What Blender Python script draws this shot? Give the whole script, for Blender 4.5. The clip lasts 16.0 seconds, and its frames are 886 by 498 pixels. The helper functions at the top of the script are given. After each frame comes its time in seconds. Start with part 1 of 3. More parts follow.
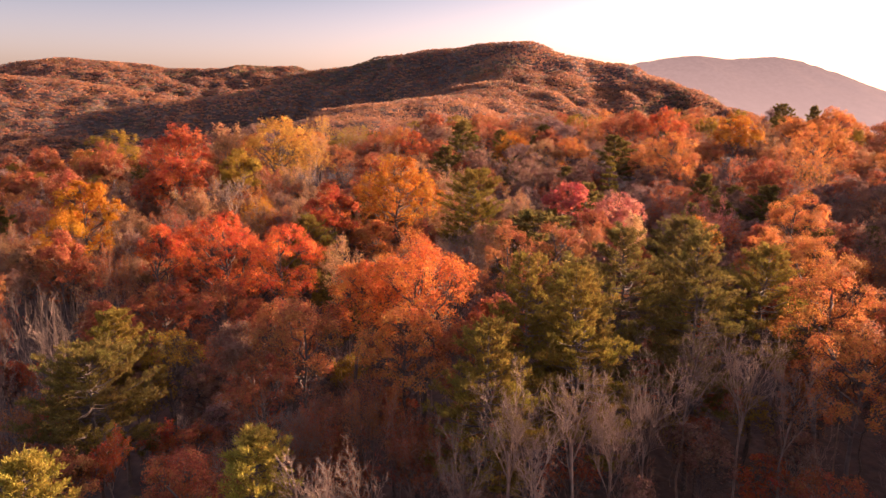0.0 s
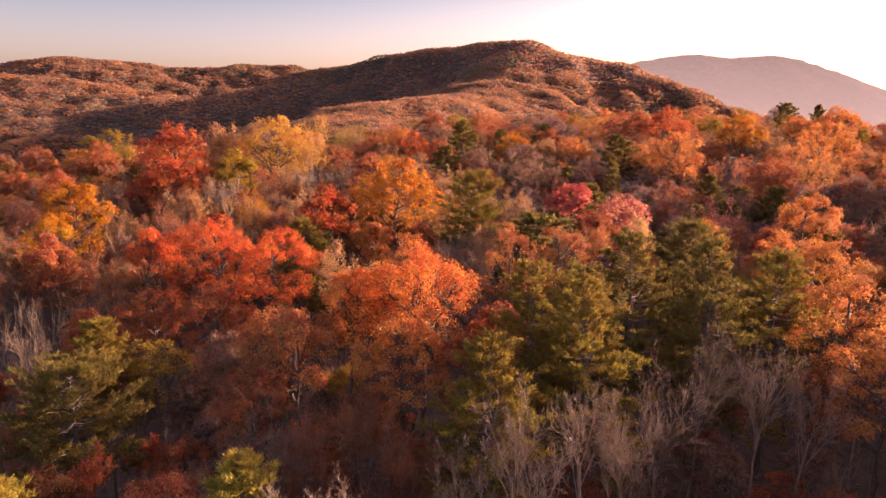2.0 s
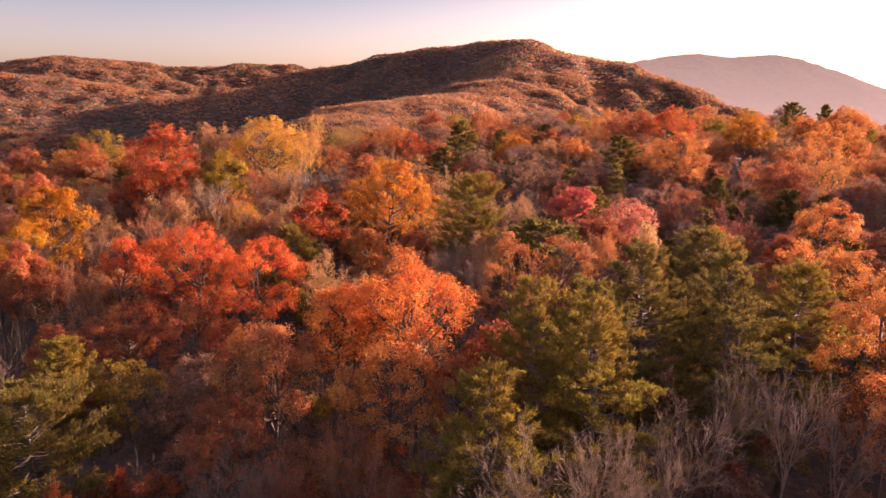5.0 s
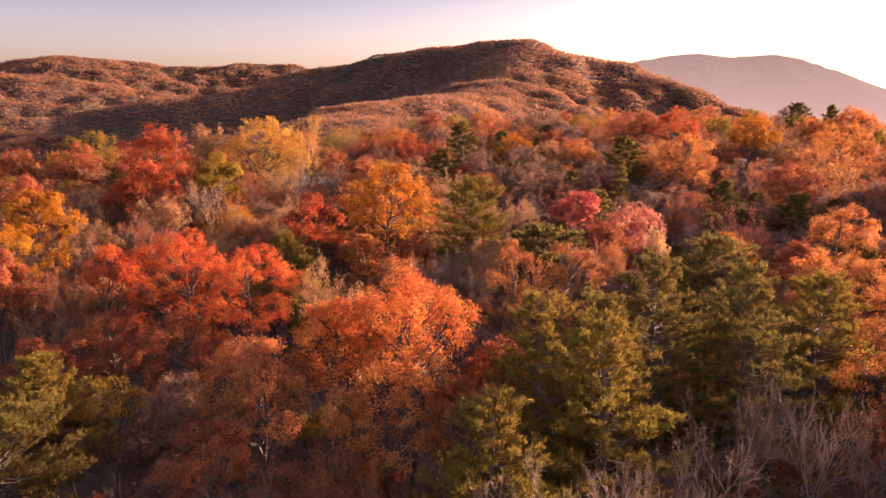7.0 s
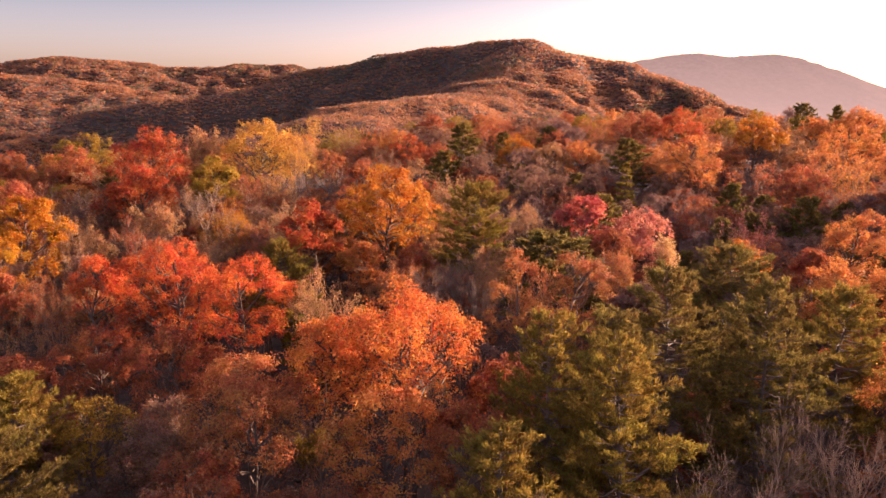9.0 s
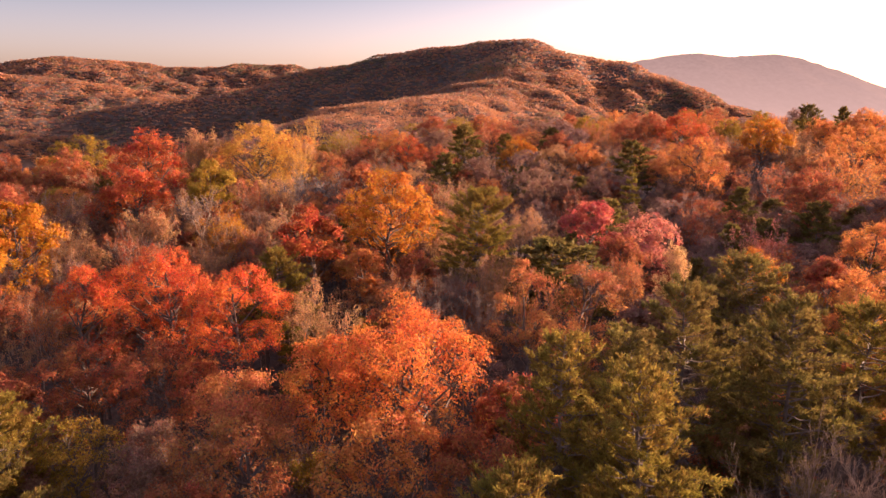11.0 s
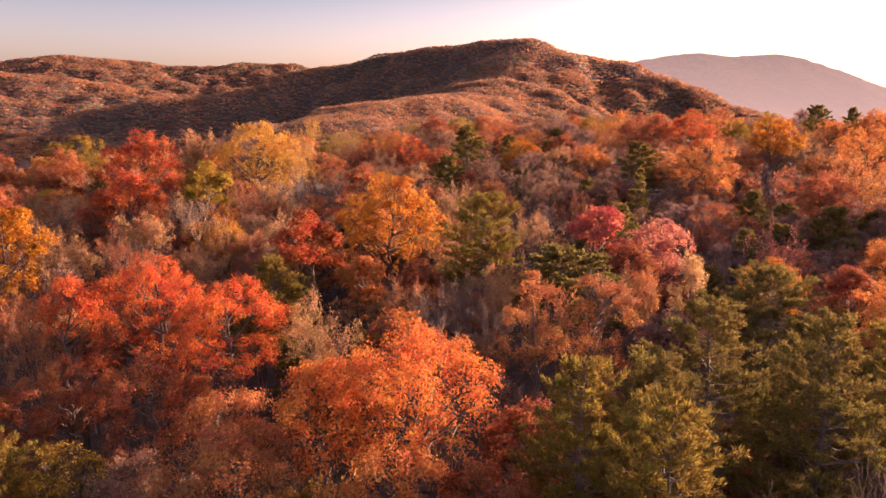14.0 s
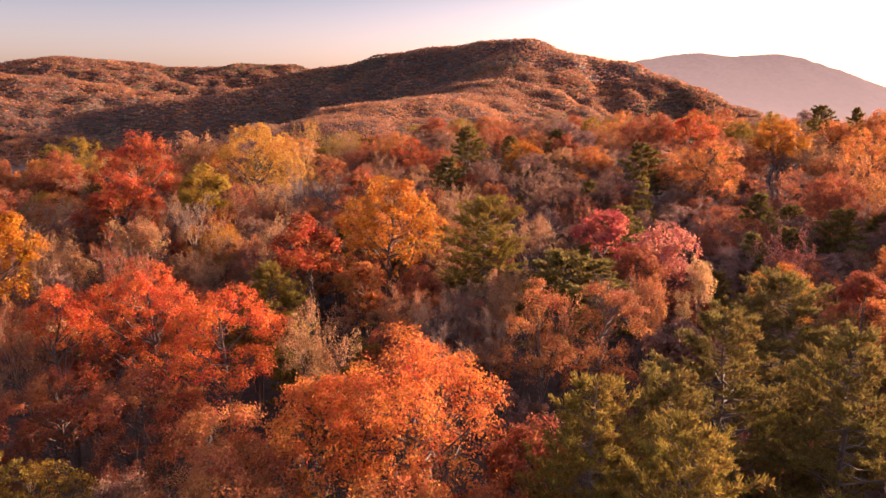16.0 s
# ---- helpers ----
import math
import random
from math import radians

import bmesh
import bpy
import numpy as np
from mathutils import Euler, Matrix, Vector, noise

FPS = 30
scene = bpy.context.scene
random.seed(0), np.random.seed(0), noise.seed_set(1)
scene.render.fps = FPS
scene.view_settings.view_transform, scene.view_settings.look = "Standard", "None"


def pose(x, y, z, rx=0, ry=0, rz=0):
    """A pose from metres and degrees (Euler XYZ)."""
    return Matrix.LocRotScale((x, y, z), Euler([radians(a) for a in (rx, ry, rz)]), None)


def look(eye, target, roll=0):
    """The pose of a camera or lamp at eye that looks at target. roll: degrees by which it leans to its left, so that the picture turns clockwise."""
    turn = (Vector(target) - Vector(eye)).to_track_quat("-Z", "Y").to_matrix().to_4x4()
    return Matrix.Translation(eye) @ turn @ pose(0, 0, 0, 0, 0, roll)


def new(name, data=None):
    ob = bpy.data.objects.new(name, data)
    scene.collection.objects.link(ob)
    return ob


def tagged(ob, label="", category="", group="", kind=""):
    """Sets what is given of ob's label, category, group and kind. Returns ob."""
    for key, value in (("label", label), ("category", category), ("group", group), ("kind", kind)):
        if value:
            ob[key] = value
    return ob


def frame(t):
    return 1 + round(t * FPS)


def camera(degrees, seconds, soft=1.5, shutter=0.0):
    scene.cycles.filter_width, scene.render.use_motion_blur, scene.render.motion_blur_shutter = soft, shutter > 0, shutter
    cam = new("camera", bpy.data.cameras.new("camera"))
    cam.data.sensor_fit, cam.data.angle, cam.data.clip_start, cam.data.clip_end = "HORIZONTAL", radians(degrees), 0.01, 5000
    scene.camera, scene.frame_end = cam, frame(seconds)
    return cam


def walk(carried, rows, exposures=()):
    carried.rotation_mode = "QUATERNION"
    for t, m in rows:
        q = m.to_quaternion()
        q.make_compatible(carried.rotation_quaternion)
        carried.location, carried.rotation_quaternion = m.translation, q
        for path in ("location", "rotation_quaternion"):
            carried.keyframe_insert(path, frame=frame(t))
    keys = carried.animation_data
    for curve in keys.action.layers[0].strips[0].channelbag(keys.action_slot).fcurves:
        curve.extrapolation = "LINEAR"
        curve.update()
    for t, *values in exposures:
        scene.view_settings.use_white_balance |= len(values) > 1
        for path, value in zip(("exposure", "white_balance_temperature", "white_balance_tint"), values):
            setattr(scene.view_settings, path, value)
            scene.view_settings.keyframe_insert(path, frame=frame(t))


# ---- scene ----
cam = camera(68.8, 16.0, soft=1.5)
PATH = [
    (0, (0.128, -0.797, 27.048), (0.139, 1.157, 26.622), -0.0),
    (0.5, (0.144, -0.327, 27.055), (0.155, 1.627, 26.629), -0.0),
    (1, (0.116, 0.181, 27.052), (0.129, 2.135, 26.625), -0.0),
    (1.5, (0.118, 0.628, 27.068), (0.13, 2.581, 26.64), -0.0),
    (2, (0.161, 1.103, 27.09), (0.173, 3.056, 26.661), -0.0),
    (2.5, (0.207, 1.623, 27.109), (0.218, 3.576, 26.68), -0.1),
    (3, (0.258, 2.214, 27.092), (0.269, 4.167, 26.663), -0.1),
    (3.5, (0.327, 2.793, 27.095), (0.339, 4.746, 26.665), -0.0),
    (4, (0.402, 3.359, 27.112), (0.414, 5.313, 26.681), 0.0),
    (6.5, (0.557, 6.283, 27.229), (0.569, 8.236, 26.798), 0.0),
    (7, (0.524, 6.816, 27.254), (0.536, 8.769, 26.823), 0.0),
    (7.5, (0.508, 7.337, 27.3), (0.52, 9.29, 26.868), 0.0),
    (8, (0.479, 7.855, 27.371), (0.49, 9.808, 26.939), -0.0),
    (8.5, (0.474, 8.376, 27.422), (0.485, 10.329, 26.99), -0.0),
    (9, (0.467, 8.867, 27.501), (0.478, 10.82, 27.07), -0.1),
    (11.5, (0.227, 11.232, 27.8), (0.238, 13.185, 27.369), -0.1),
    (12, (0.186, 11.66, 27.829), (0.197, 13.613, 27.398), -0.1),
    (12.5, (0.106, 12.08, 27.854), (0.117, 14.033, 27.422), -0.1),
    (13, (0.059, 12.444, 27.883), (0.07, 14.397, 27.451), -0.1),
    (13.5, (0.034, 12.832, 27.902), (0.043, 14.785, 27.47), -0.1),
    (14, (-0.015, 13.186, 27.925), (-0.006, 15.139, 27.492), -0.0),
    (14.5, (-0.039, 13.523, 27.96), (-0.03, 15.476, 27.527), -0.1),
    (15, (-0.053, 13.868, 27.998), (-0.044, 15.82, 27.565), -0.1),
    (15.5, (-0.067, 14.237, 28.026), (-0.058, 16.19, 27.593), -0.1),
    (16, (-0.092, 14.544, 28.055), (-0.083, 16.497, 27.623), -0.1),
]
walk(cam, [(t, look(eye, target, roll)) for t, eye, target, roll in PATH], exposures=[(0.0, 1.86, 6900, 30), (16.0, 1.86, 6900, 30)])

# ---- world, sun ----
SUN_AZ = radians(62)      # to the right of the way the camera looks (+y)
SUN_EL = radians(13)
world = bpy.data.worlds.new("sky")
scene.world = world
world.use_nodes = True
wn = world.node_tree
sky = wn.nodes.new("ShaderNodeTexSky")
sky.sky_type = "NISHITA"
sky.sun_disc = False
sky.sun_elevation = SUN_EL
sky.sun_rotation = SUN_AZ
sky.altitude = 300
sky.air_density, sky.dust_density, sky.ozone_density = 1.0, 5.2, 1.8
evening = wn.nodes.new("ShaderNodeMix")      # the rosy air of a late autumn afternoon
evening.data_type, evening.blend_type = "RGBA", "MULTIPLY"
evening.inputs["Factor"].default_value = 1.0
place = wn.nodes.new("ShaderNodeTexCoord")
height = wn.nodes.new("ShaderNodeSeparateXYZ")
rosy = wn.nodes.new("ShaderNodeValToRGB")    # rosier towards the horizon, all the way round
rosy.color_ramp.elements[0].position, rosy.color_ramp.elements[0].color = 0.0, (2.25, 1.6, 1.7, 1)
# overhead stop, above the view, is raised to lift the shade below
rosy.color_ramp.elements[1].position, rosy.color_ramp.elements[1].color = 0.5, (1.3, 1.13, 1.13, 1)
for z, tint in ((0.06, (1.34, 1.02, 1.02, 1)), (0.15, (0.7, 0.62, 0.64, 1))):
    rosy.color_ramp.elements.new(z).color = tint
wn.links.new(place.outputs["Generated"], height.inputs[0])
wn.links.new(height.outputs["Z"], rosy.inputs[0])
wn.links.new(rosy.outputs[0], evening.inputs["B"])
wn.links.new(sky.outputs[0], evening.inputs["A"])
wn.links.new(evening.outputs["Result"], wn.nodes["Background"].inputs[0])
wn.nodes["Background"].inputs[1].default_value = 0.113
sun_data = bpy.data.lights.new("sun", "SUN")
sun_data.energy, sun_data.angle, sun_data.color = 5.0, radians(1.5), (1.0, 0.76, 0.54)
sun = new("sun", sun_data)
sun_dir = Vector((math.sin(SUN_AZ) * math.cos(SUN_EL), math.cos(SUN_AZ) * math.cos(SUN_EL), math.sin(SUN_EL)))
sun.matrix_world = look(sun_dir * 300, (0, 0, 0))

# ---- materials ----


def nodes(name):
    m = bpy.data.materials.new(name)
    m.use_nodes = True
    return m, m.node_tree, m.node_tree.nodes["Principled BSDF"]


def math_node(t, op, a, b):
    n = t.nodes.new("ShaderNodeMath")
    n.operation = op
    for i, v in enumerate((a, b)):
        if isinstance(v, (int, float)):
            n.inputs[i].default_value = v
        else:
            t.links.new(v, n.inputs[i])
    return n.outputs[0]


def noise_node(t, scale, detail=3.0, coord="Object"):
    c = t.nodes.new("ShaderNodeTexCoord")
    n = t.nodes.new("ShaderNodeTexNoise")
    n.inputs["Scale"].default_value, n.inputs["Detail"].default_value = scale, detail
    t.links.new(c.outputs[coord], n.inputs["Vector"])
    return n.outputs["Fac"]


def leaf_material(name, hue_spread, value_spread, through_light, rough):
    """Thin leaves: the tree's own colour, varied leaf by leaf and lobe by lobe, partly letting light through."""
    m, t, p = nodes(name)
    info = t.nodes.new("ShaderNodeObjectInfo")
    geo = t.nodes.new("ShaderNodeNewGeometry")
    hsv = t.nodes.new("ShaderNodeHueSaturation")
    lobe = noise_node(t, 0.45)
    r = geo.outputs["Random Per Island"]
    shift = math_node(t, "ADD", math_node(t, "MULTIPLY", math_node(t, "SUBTRACT", lobe, 0.5), hue_spread * 2.2),
                      math_node(t, "MULTIPLY", math_node(t, "SUBTRACT", r, 0.5), hue_spread))
    t.links.new(math_node(t, "ADD", shift, 0.5), hsv.inputs["Hue"])
    odd = math_node(t, "FRACT", math_node(t, "MULTIPLY", r, 17.31), 0)
    t.links.new(math_node(t, "ADD", math_node(t, "MULTIPLY", odd, value_spread), 1.0 - value_spread / 2), hsv.inputs["Value"])
    hsv.inputs["Saturation"].default_value = 1.0
    t.links.new(info.outputs["Color"], hsv.inputs["Color"])
    t.links.new(hsv.outputs["Color"], p.inputs["Base Color"])
    p.inputs["Roughness"].default_value = rough
    p.inputs["Specular IOR Level"].default_value = 0.04
    tl = t.nodes.new("ShaderNodeBsdfTranslucent")
    t.links.new(hsv.outputs["Color"], tl.inputs["Color"])
    mix = t.nodes.new("ShaderNodeMixShader")
    mix.inputs[0].default_value = through_light
    t.links.new(p.outputs[0], mix.inputs[1])
    t.links.new(tl.outputs[0], mix.inputs[2])
    t.links.new(mix.outputs[0], t.nodes["Material Output"].inputs["Surface"])
    return m


def bark_material(name, dark, light, scale):
    m, t, p = nodes(name)
    ramp = t.nodes.new("ShaderNodeValToRGB")
    ramp.color_ramp.elements[0].color, ramp.color_ramp.elements[1].color = (*dark, 1), (*light, 1)
    ramp.color_ramp.elements[0].position, ramp.color_ramp.elements[1].position = 0.3, 0.7
    n = noise_node(t, scale, 5)
    t.links.new(n, ramp.inputs[0])
    info = t.nodes.new("ShaderNodeObjectInfo")
    hsv = t.nodes.new("ShaderNodeHueSaturation")
    t.links.new(math_node(t, "ADD", math_node(t, "MULTIPLY", info.outputs["Random"], 0.5), 0.75), hsv.inputs["Value"])
    t.links.new(ramp.outputs[0], hsv.inputs["Color"])
    t.links.new(hsv.outputs[0], p.inputs["Base Color"])
    p.inputs["Roughness"].default_value = 0.9
    b = t.nodes.new("ShaderNodeBump")
    b.inputs["Strength"].default_value, b.inputs["Distance"].default_value = 0.6, 0.03
    t.links.new(n, b.inputs["Height"])
    t.links.new(b.outputs[0], p.inputs["Normal"])
    return m


LEAF = leaf_material("autumn_leaf", 0.034, 0.5, 0.48, 0.6)
NEEDLE = leaf_material("pine_needle", 0.04, 0.6, 0.42, 0.7)
BARK = bark_material("grey_brown_bark", (0.075, 0.052, 0.04), (0.16, 0.112, 0.085), 3.0)
TWIG = bark_material("bare_twig_bark", (0.17, 0.106, 0.074), (0.35, 0.225, 0.152), 1.5)


def litter_material():
    m, t, p = nodes("leaf_litter")
    fine, broad = noise_node(t, 1.3, 8), noise_node(t, 0.05, 4)
    ramp = t.nodes.new("ShaderNodeValToRGB")
    e = ramp.color_ramp.elements
    e[0].position, e[0].color = 0.3, (0.04, 0.024, 0.017, 1)
    e[1].position, e[1].color = 0.75, (0.14, 0.074, 0.044, 1)
    mid = e.new(0.5)
    mid.color = (0.075, 0.042, 0.028, 1)
    t.links.new(math_node(t, "ADD", math_node(t, "MULTIPLY", fine, 0.65), math_node(t, "MULTIPLY", broad, 0.35)), ramp.inputs[0])
    t.links.new(ramp.outputs[0], p.inputs["Base Color"])
    p.inputs["Roughness"].default_value = 0.95
    b = t.nodes.new("ShaderNodeBump")
    b.inputs["Strength"].default_value, b.inputs["Distance"].default_value = 0.8, 0.3
    t.links.new(fine, b.inputs["Height"])
    t.links.new(b.outputs[0], p.inputs["Normal"])
    return m


def far_wood_material():
    """Crowns of the far woods: each tree's hue, greyed for haze, is stored with it; leaf clumps vary one by one."""
    m, t, p = nodes("far_crown")
    a = t.nodes.new("ShaderNodeAttribute")
    a.attribute_name = "hazed_hue"
    geo = t.nodes.new("ShaderNodeNewGeometry")
    hsv = t.nodes.new("ShaderNodeHueSaturation")
    t.links.new(math_node(t, "ADD", math_node(t, "MULTIPLY", geo.outputs["Random Per Island"], 0.16), 0.92), hsv.inputs["Value"])
    t.links.new(a.outputs["Color"], hsv.inputs["Color"])
    t.links.new(hsv.outputs[0], p.inputs["Base Color"])
    p.inputs["Roughness"].default_value = 0.9
    p.inputs["Specular IOR Level"].default_value = 0.1
    tl = t.nodes.new("ShaderNodeBsdfTranslucent")
    t.links.new(hsv.outputs["Color"], tl.inputs["Color"])
    mix = t.nodes.new("ShaderNodeMixShader")
    mix.inputs[0].default_value = 0.6
    t.links.new(p.outputs[0], mix.inputs[1])
    t.links.new(tl.outputs[0], mix.inputs[2])
    t.links.new(mix.outputs[0], t.nodes["Material Output"].inputs["Surface"])
    return m


def far_mountain_material():
    """A mountain kilometres off: a backdrop whose pale haze is painted as a faint glow."""
    m, t, p = nodes("distant_mountain")
    n = noise_node(t, 0.02, 8)
    ramp = t.nodes.new("ShaderNodeValToRGB")
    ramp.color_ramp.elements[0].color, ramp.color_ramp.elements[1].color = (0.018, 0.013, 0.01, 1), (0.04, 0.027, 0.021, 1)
    ramp.color_ramp.elements[0].position, ramp.color_ramp.elements[1].position = 0.35, 0.65
    t.links.new(n, ramp.inputs[0])
    t.links.new(ramp.outputs[0], p.inputs["Base Color"])
    p.inputs["Roughness"].default_value = 1.0
    p.inputs["Specular IOR Level"].default_value = 0.0
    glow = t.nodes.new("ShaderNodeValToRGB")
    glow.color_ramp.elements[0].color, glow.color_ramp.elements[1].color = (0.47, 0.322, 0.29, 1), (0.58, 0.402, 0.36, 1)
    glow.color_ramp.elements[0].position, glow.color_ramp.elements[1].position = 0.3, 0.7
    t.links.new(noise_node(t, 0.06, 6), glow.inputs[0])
    low = t.nodes.new("ShaderNodeMix")           # the painted haze turns paler towards the valley
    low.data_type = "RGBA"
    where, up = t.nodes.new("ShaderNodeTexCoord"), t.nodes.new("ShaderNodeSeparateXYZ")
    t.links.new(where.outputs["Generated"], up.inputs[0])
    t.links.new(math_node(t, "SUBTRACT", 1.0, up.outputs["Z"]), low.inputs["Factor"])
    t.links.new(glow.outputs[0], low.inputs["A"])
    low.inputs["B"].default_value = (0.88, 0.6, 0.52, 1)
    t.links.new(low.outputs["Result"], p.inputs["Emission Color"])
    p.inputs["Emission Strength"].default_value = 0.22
    return m


LITTER, FARWOOD, FARHILL = litter_material(), far_wood_material(), far_mountain_material()

# ---- the land: one sheet from under the camera to the hills ----
# crest lines of the hills, (x, y, z) in metres
RIDGES = {
    "main_hill": ([(464, 1000, 7), (396, 1080, 54), (353, 1120, 74), (307, 1200, 101), (240, 1220, 115), (152, 1250, 143), (106, 1260, 142), (61, 1300, 138), (-15, 1330, 135), (-94, 1350, 125), (-166, 1380, 108), (-227, 1400, 102), (-280, 1400, 94)], 0.62),
    "shoulder": ([(-224, 1380, 100), (-317, 1330, 67), (-396, 1290, 49), (-511, 1250, 37), (-603, 1220, 21), (-698, 1200, -5), (-790, 1180, -29), (-922, 1150, -51)], 0.58),
    "spur": ([(151, 1200, 131), (89, 1000, 62), (38, 880, 40), (-15, 760, 34), (-55, 700, 28), (-88, 640, 17), (-113, 600, 4)], 0.36),
    "left_hill": ([(-1271, 1400, 98), (-1036, 1400, 96), (-920, 1400, 91), (-815, 1420, 83), (-712, 1450, 69), (-617, 1480, 47), (-556, 1480, 30)], 0.30),
    "left_back": ([(-1590, 1750, 121), (-1296, 1750, 121), (-1129, 1720, 126), (-1041, 1720, 139), (-939, 1720, 147), (-854, 1720, 139), (-798, 1720, 122), (-684, 1680, 87), (-631, 1650, 65)], 0.33),
    "left_far": ([(-1036, 2050, 155), (-984, 2050, 160), (-899, 2050, 153), (-823, 2030, 139), (-762, 2000, 129)], 0.33),
    "saddle_hill": ([(-772, 1900, 119), (-723, 1900, 131), (-643, 1900, 128), (-563, 1900, 139), (-452, 1900, 137), (-380, 1900, 125), (-293, 1900, 114)], 0.33),
}


def wobble(x, y, s, seed):
    """Smooth noise in plan, about -1 to 1, from a few turned waves."""
    rng = np.random.RandomState(seed)
    out = 0.0 * x
    for k in range(7):
        a, ph, f = rng.uniform(0, 6.283), rng.uniform(0, 6.283), rng.uniform(0.6, 1.7) / s
        out = out + np.sin((x * math.cos(a) + y * math.sin(a)) * f * 6.283 + ph + 1.3 * np.sin((x * math.sin(a) - y * math.cos(a)) * f * 4.1 + ph * 2))
    return out / 3.2


def near_ground(x, y):
    """The wooded rise that the camera flies over."""
    rim = np.clip(150 + 0.3 * x, 126, 168)
    xc, yc = np.clip(x, -95, 120), np.clip(y, -40, rim)
    top = 15.7 + 0.0046 * xc + 0.0257 * yc - 0.00045 * xc * xc + 0.000103 * xc * yc + 0.000366 * yc * yc
    away = np.maximum(0, np.hypot(np.maximum(0, np.maximum(-95 - x, x - 120)), np.maximum(0, y - rim)))
    return top - 15.5 + 0.5 * wobble(x, y, 40, 3) - 0.28 * np.maximum(0, away - 15)


def land(x, y):
    """Height of the ground."""
    x, y = np.asarray(x, float), np.asarray(y, float)
    h = np.maximum(near_ground(x, y), -62.0 + 6 * wobble(x, y, 300, 5))
    rough = 9 * wobble(x, y, 170, 8) + 4 * wobble(x, y, 60, 9)
    for crest, slope in RIDGES.values():
        best = np.full(x.shape, -1e9)
        for (x0, y0, z0), (x1, y1, z1) in zip(crest[:-1], crest[1:]):
            dx, dy = x1 - x0, y1 - y0
            u = np.clip(((x - x0) * dx + (y - y0) * dy) / (dx * dx + dy * dy), 0, 1)
            d = np.hypot(x - x0 - u * dx, y - y0 - u * dy)
            fall = np.where(d < 60, slope * d * d / 120, slope * (d - 30))
            best = np.maximum(best, z0 + u * (z1 - z0) - fall + rough * np.clip(d / 120, 0, 1))
        h = np.maximum(h, best)
    return h


def sheet(name, xs, ys, height, material):
    gx, gy = np.meshgrid(xs, ys)
    z = height(gx, gy)
    co = np.stack([gx, gy, z], -1).reshape(-1, 3)
    nx, ny = len(xs), len(ys)
    i = (np.arange(ny - 1)[:, None] * nx + np.arange(nx - 1)[None, :]).reshape(-1)
    me = mesh_of(name, co, np.stack([i, i + 1, i + nx + 1, i + nx], -1), material)
    me.polygons.foreach_set("use_smooth", np.ones(len(me.polygons), bool))
    return new(name, me)


def unit(v):
    return v / (np.linalg.norm(v, axis=-1, keepdims=True) + 1e-9)


def mesh_of(name, co, quads, material):
    """A mesh from arrays of corners and of faces with equal numbers of corners."""
    co, quads = np.asarray(co, np.float32), np.asarray(quads, np.int32)
    me = bpy.data.meshes.new(name)
    k = quads.shape[1]
    me.vertices.add(len(co))
    me.vertices.foreach_set("co", co.ravel())
    me.loops.add(quads.size)
    me.loops.foreach_set("vertex_index", quads.ravel())
    me.polygons.add(len(quads))
    me.polygons.foreach_set("loop_start", np.arange(len(quads), dtype=np.int32) * k)
    me.materials.append(material)
    me.update(calc_edges=True)
    return me


xs = np.concatenate([np.linspace(-4600, -1800, 20), np.arange(-1700, 1000, 12.0), np.linspace(1100, 4600, 24)])
ys = np.concatenate([np.linspace(-1500, -100, 12), np.arange(-60, 2150, 11.0), np.linspace(2200, 4900, 14)])
tagged(sheet("ground", xs, ys, land, LITTER), "brown leaf-littered forest floor rising into wooded hills", "ground", kind="structure")

MOUNTAIN = [(512, 2800, 92), (674, 2900, 170), (807, 2950, 213), (995, 3000, 243), (1144, 3000, 257), (1296, 3000, 240), (1496, 3000, 252), (1624, 3000, 233), (1751, 2950, 184), (1922, 2900, 106), (2256, 2900, 46)]


def mountain(x, y):
    best = np.full(x.shape, -60.0)
    for (x0, y0, z0), (x1, y1, z1) in zip(MOUNTAIN[:-1], MOUNTAIN[1:]):
        dx, dy = x1 - x0, y1 - y0
        u = np.clip(((x - x0) * dx + (y - y0) * dy) / (dx * dx + dy * dy), 0, 1)
        d = np.hypot(x - x0 - u * dx, y - y0 - u * dy)
        best = np.maximum(best, z0 + u * (z1 - z0) - 0.5 * d + np.clip(d / 200, 0, 1) * (12 * wobble(x, y, 700, 21) + 4 * wobble(x, y, 200, 22)))
    return best + 1.2 * wobble(x, y, 60, 23)


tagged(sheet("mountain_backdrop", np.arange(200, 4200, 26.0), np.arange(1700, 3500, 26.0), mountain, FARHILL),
       "mountain backdrop on the far horizon, mauve haze painted as glow", "mountain", kind="structure")

# ---- far woods on the hills ----
HUES = {
    "scarlet": (0.46, 0.11, 0.039), "red": (0.60, 0.137, 0.041), "crimson": (0.52, 0.125, 0.09), "pink": (0.55, 0.195, 0.13),
    "coral": (0.63, 0.192, 0.05), "orange": (0.54, 0.205, 0.06), "amber": (0.47, 0.175, 0.026), "gold": (0.44, 0.175, 0.019),
    "yellow": (0.54, 0.28, 0.058), "rust": (0.38, 0.12, 0.052), "copper": (0.43, 0.16, 0.06), "tan": (0.43, 0.22, 0.1),
    "cream": (0.6, 0.35, 0.15), "brown": (0.26, 0.135, 0.085), "purple": (0.27, 0.15, 0.115), "grey": (0.25, 0.18, 0.145),
    "olive": (0.30, 0.18, 0.029), "green": (0.178, 0.126, 0.034), "yellowgreen": (0.225, 0.153, 0.031), "lime": (0.36, 0.27, 0.05),
}


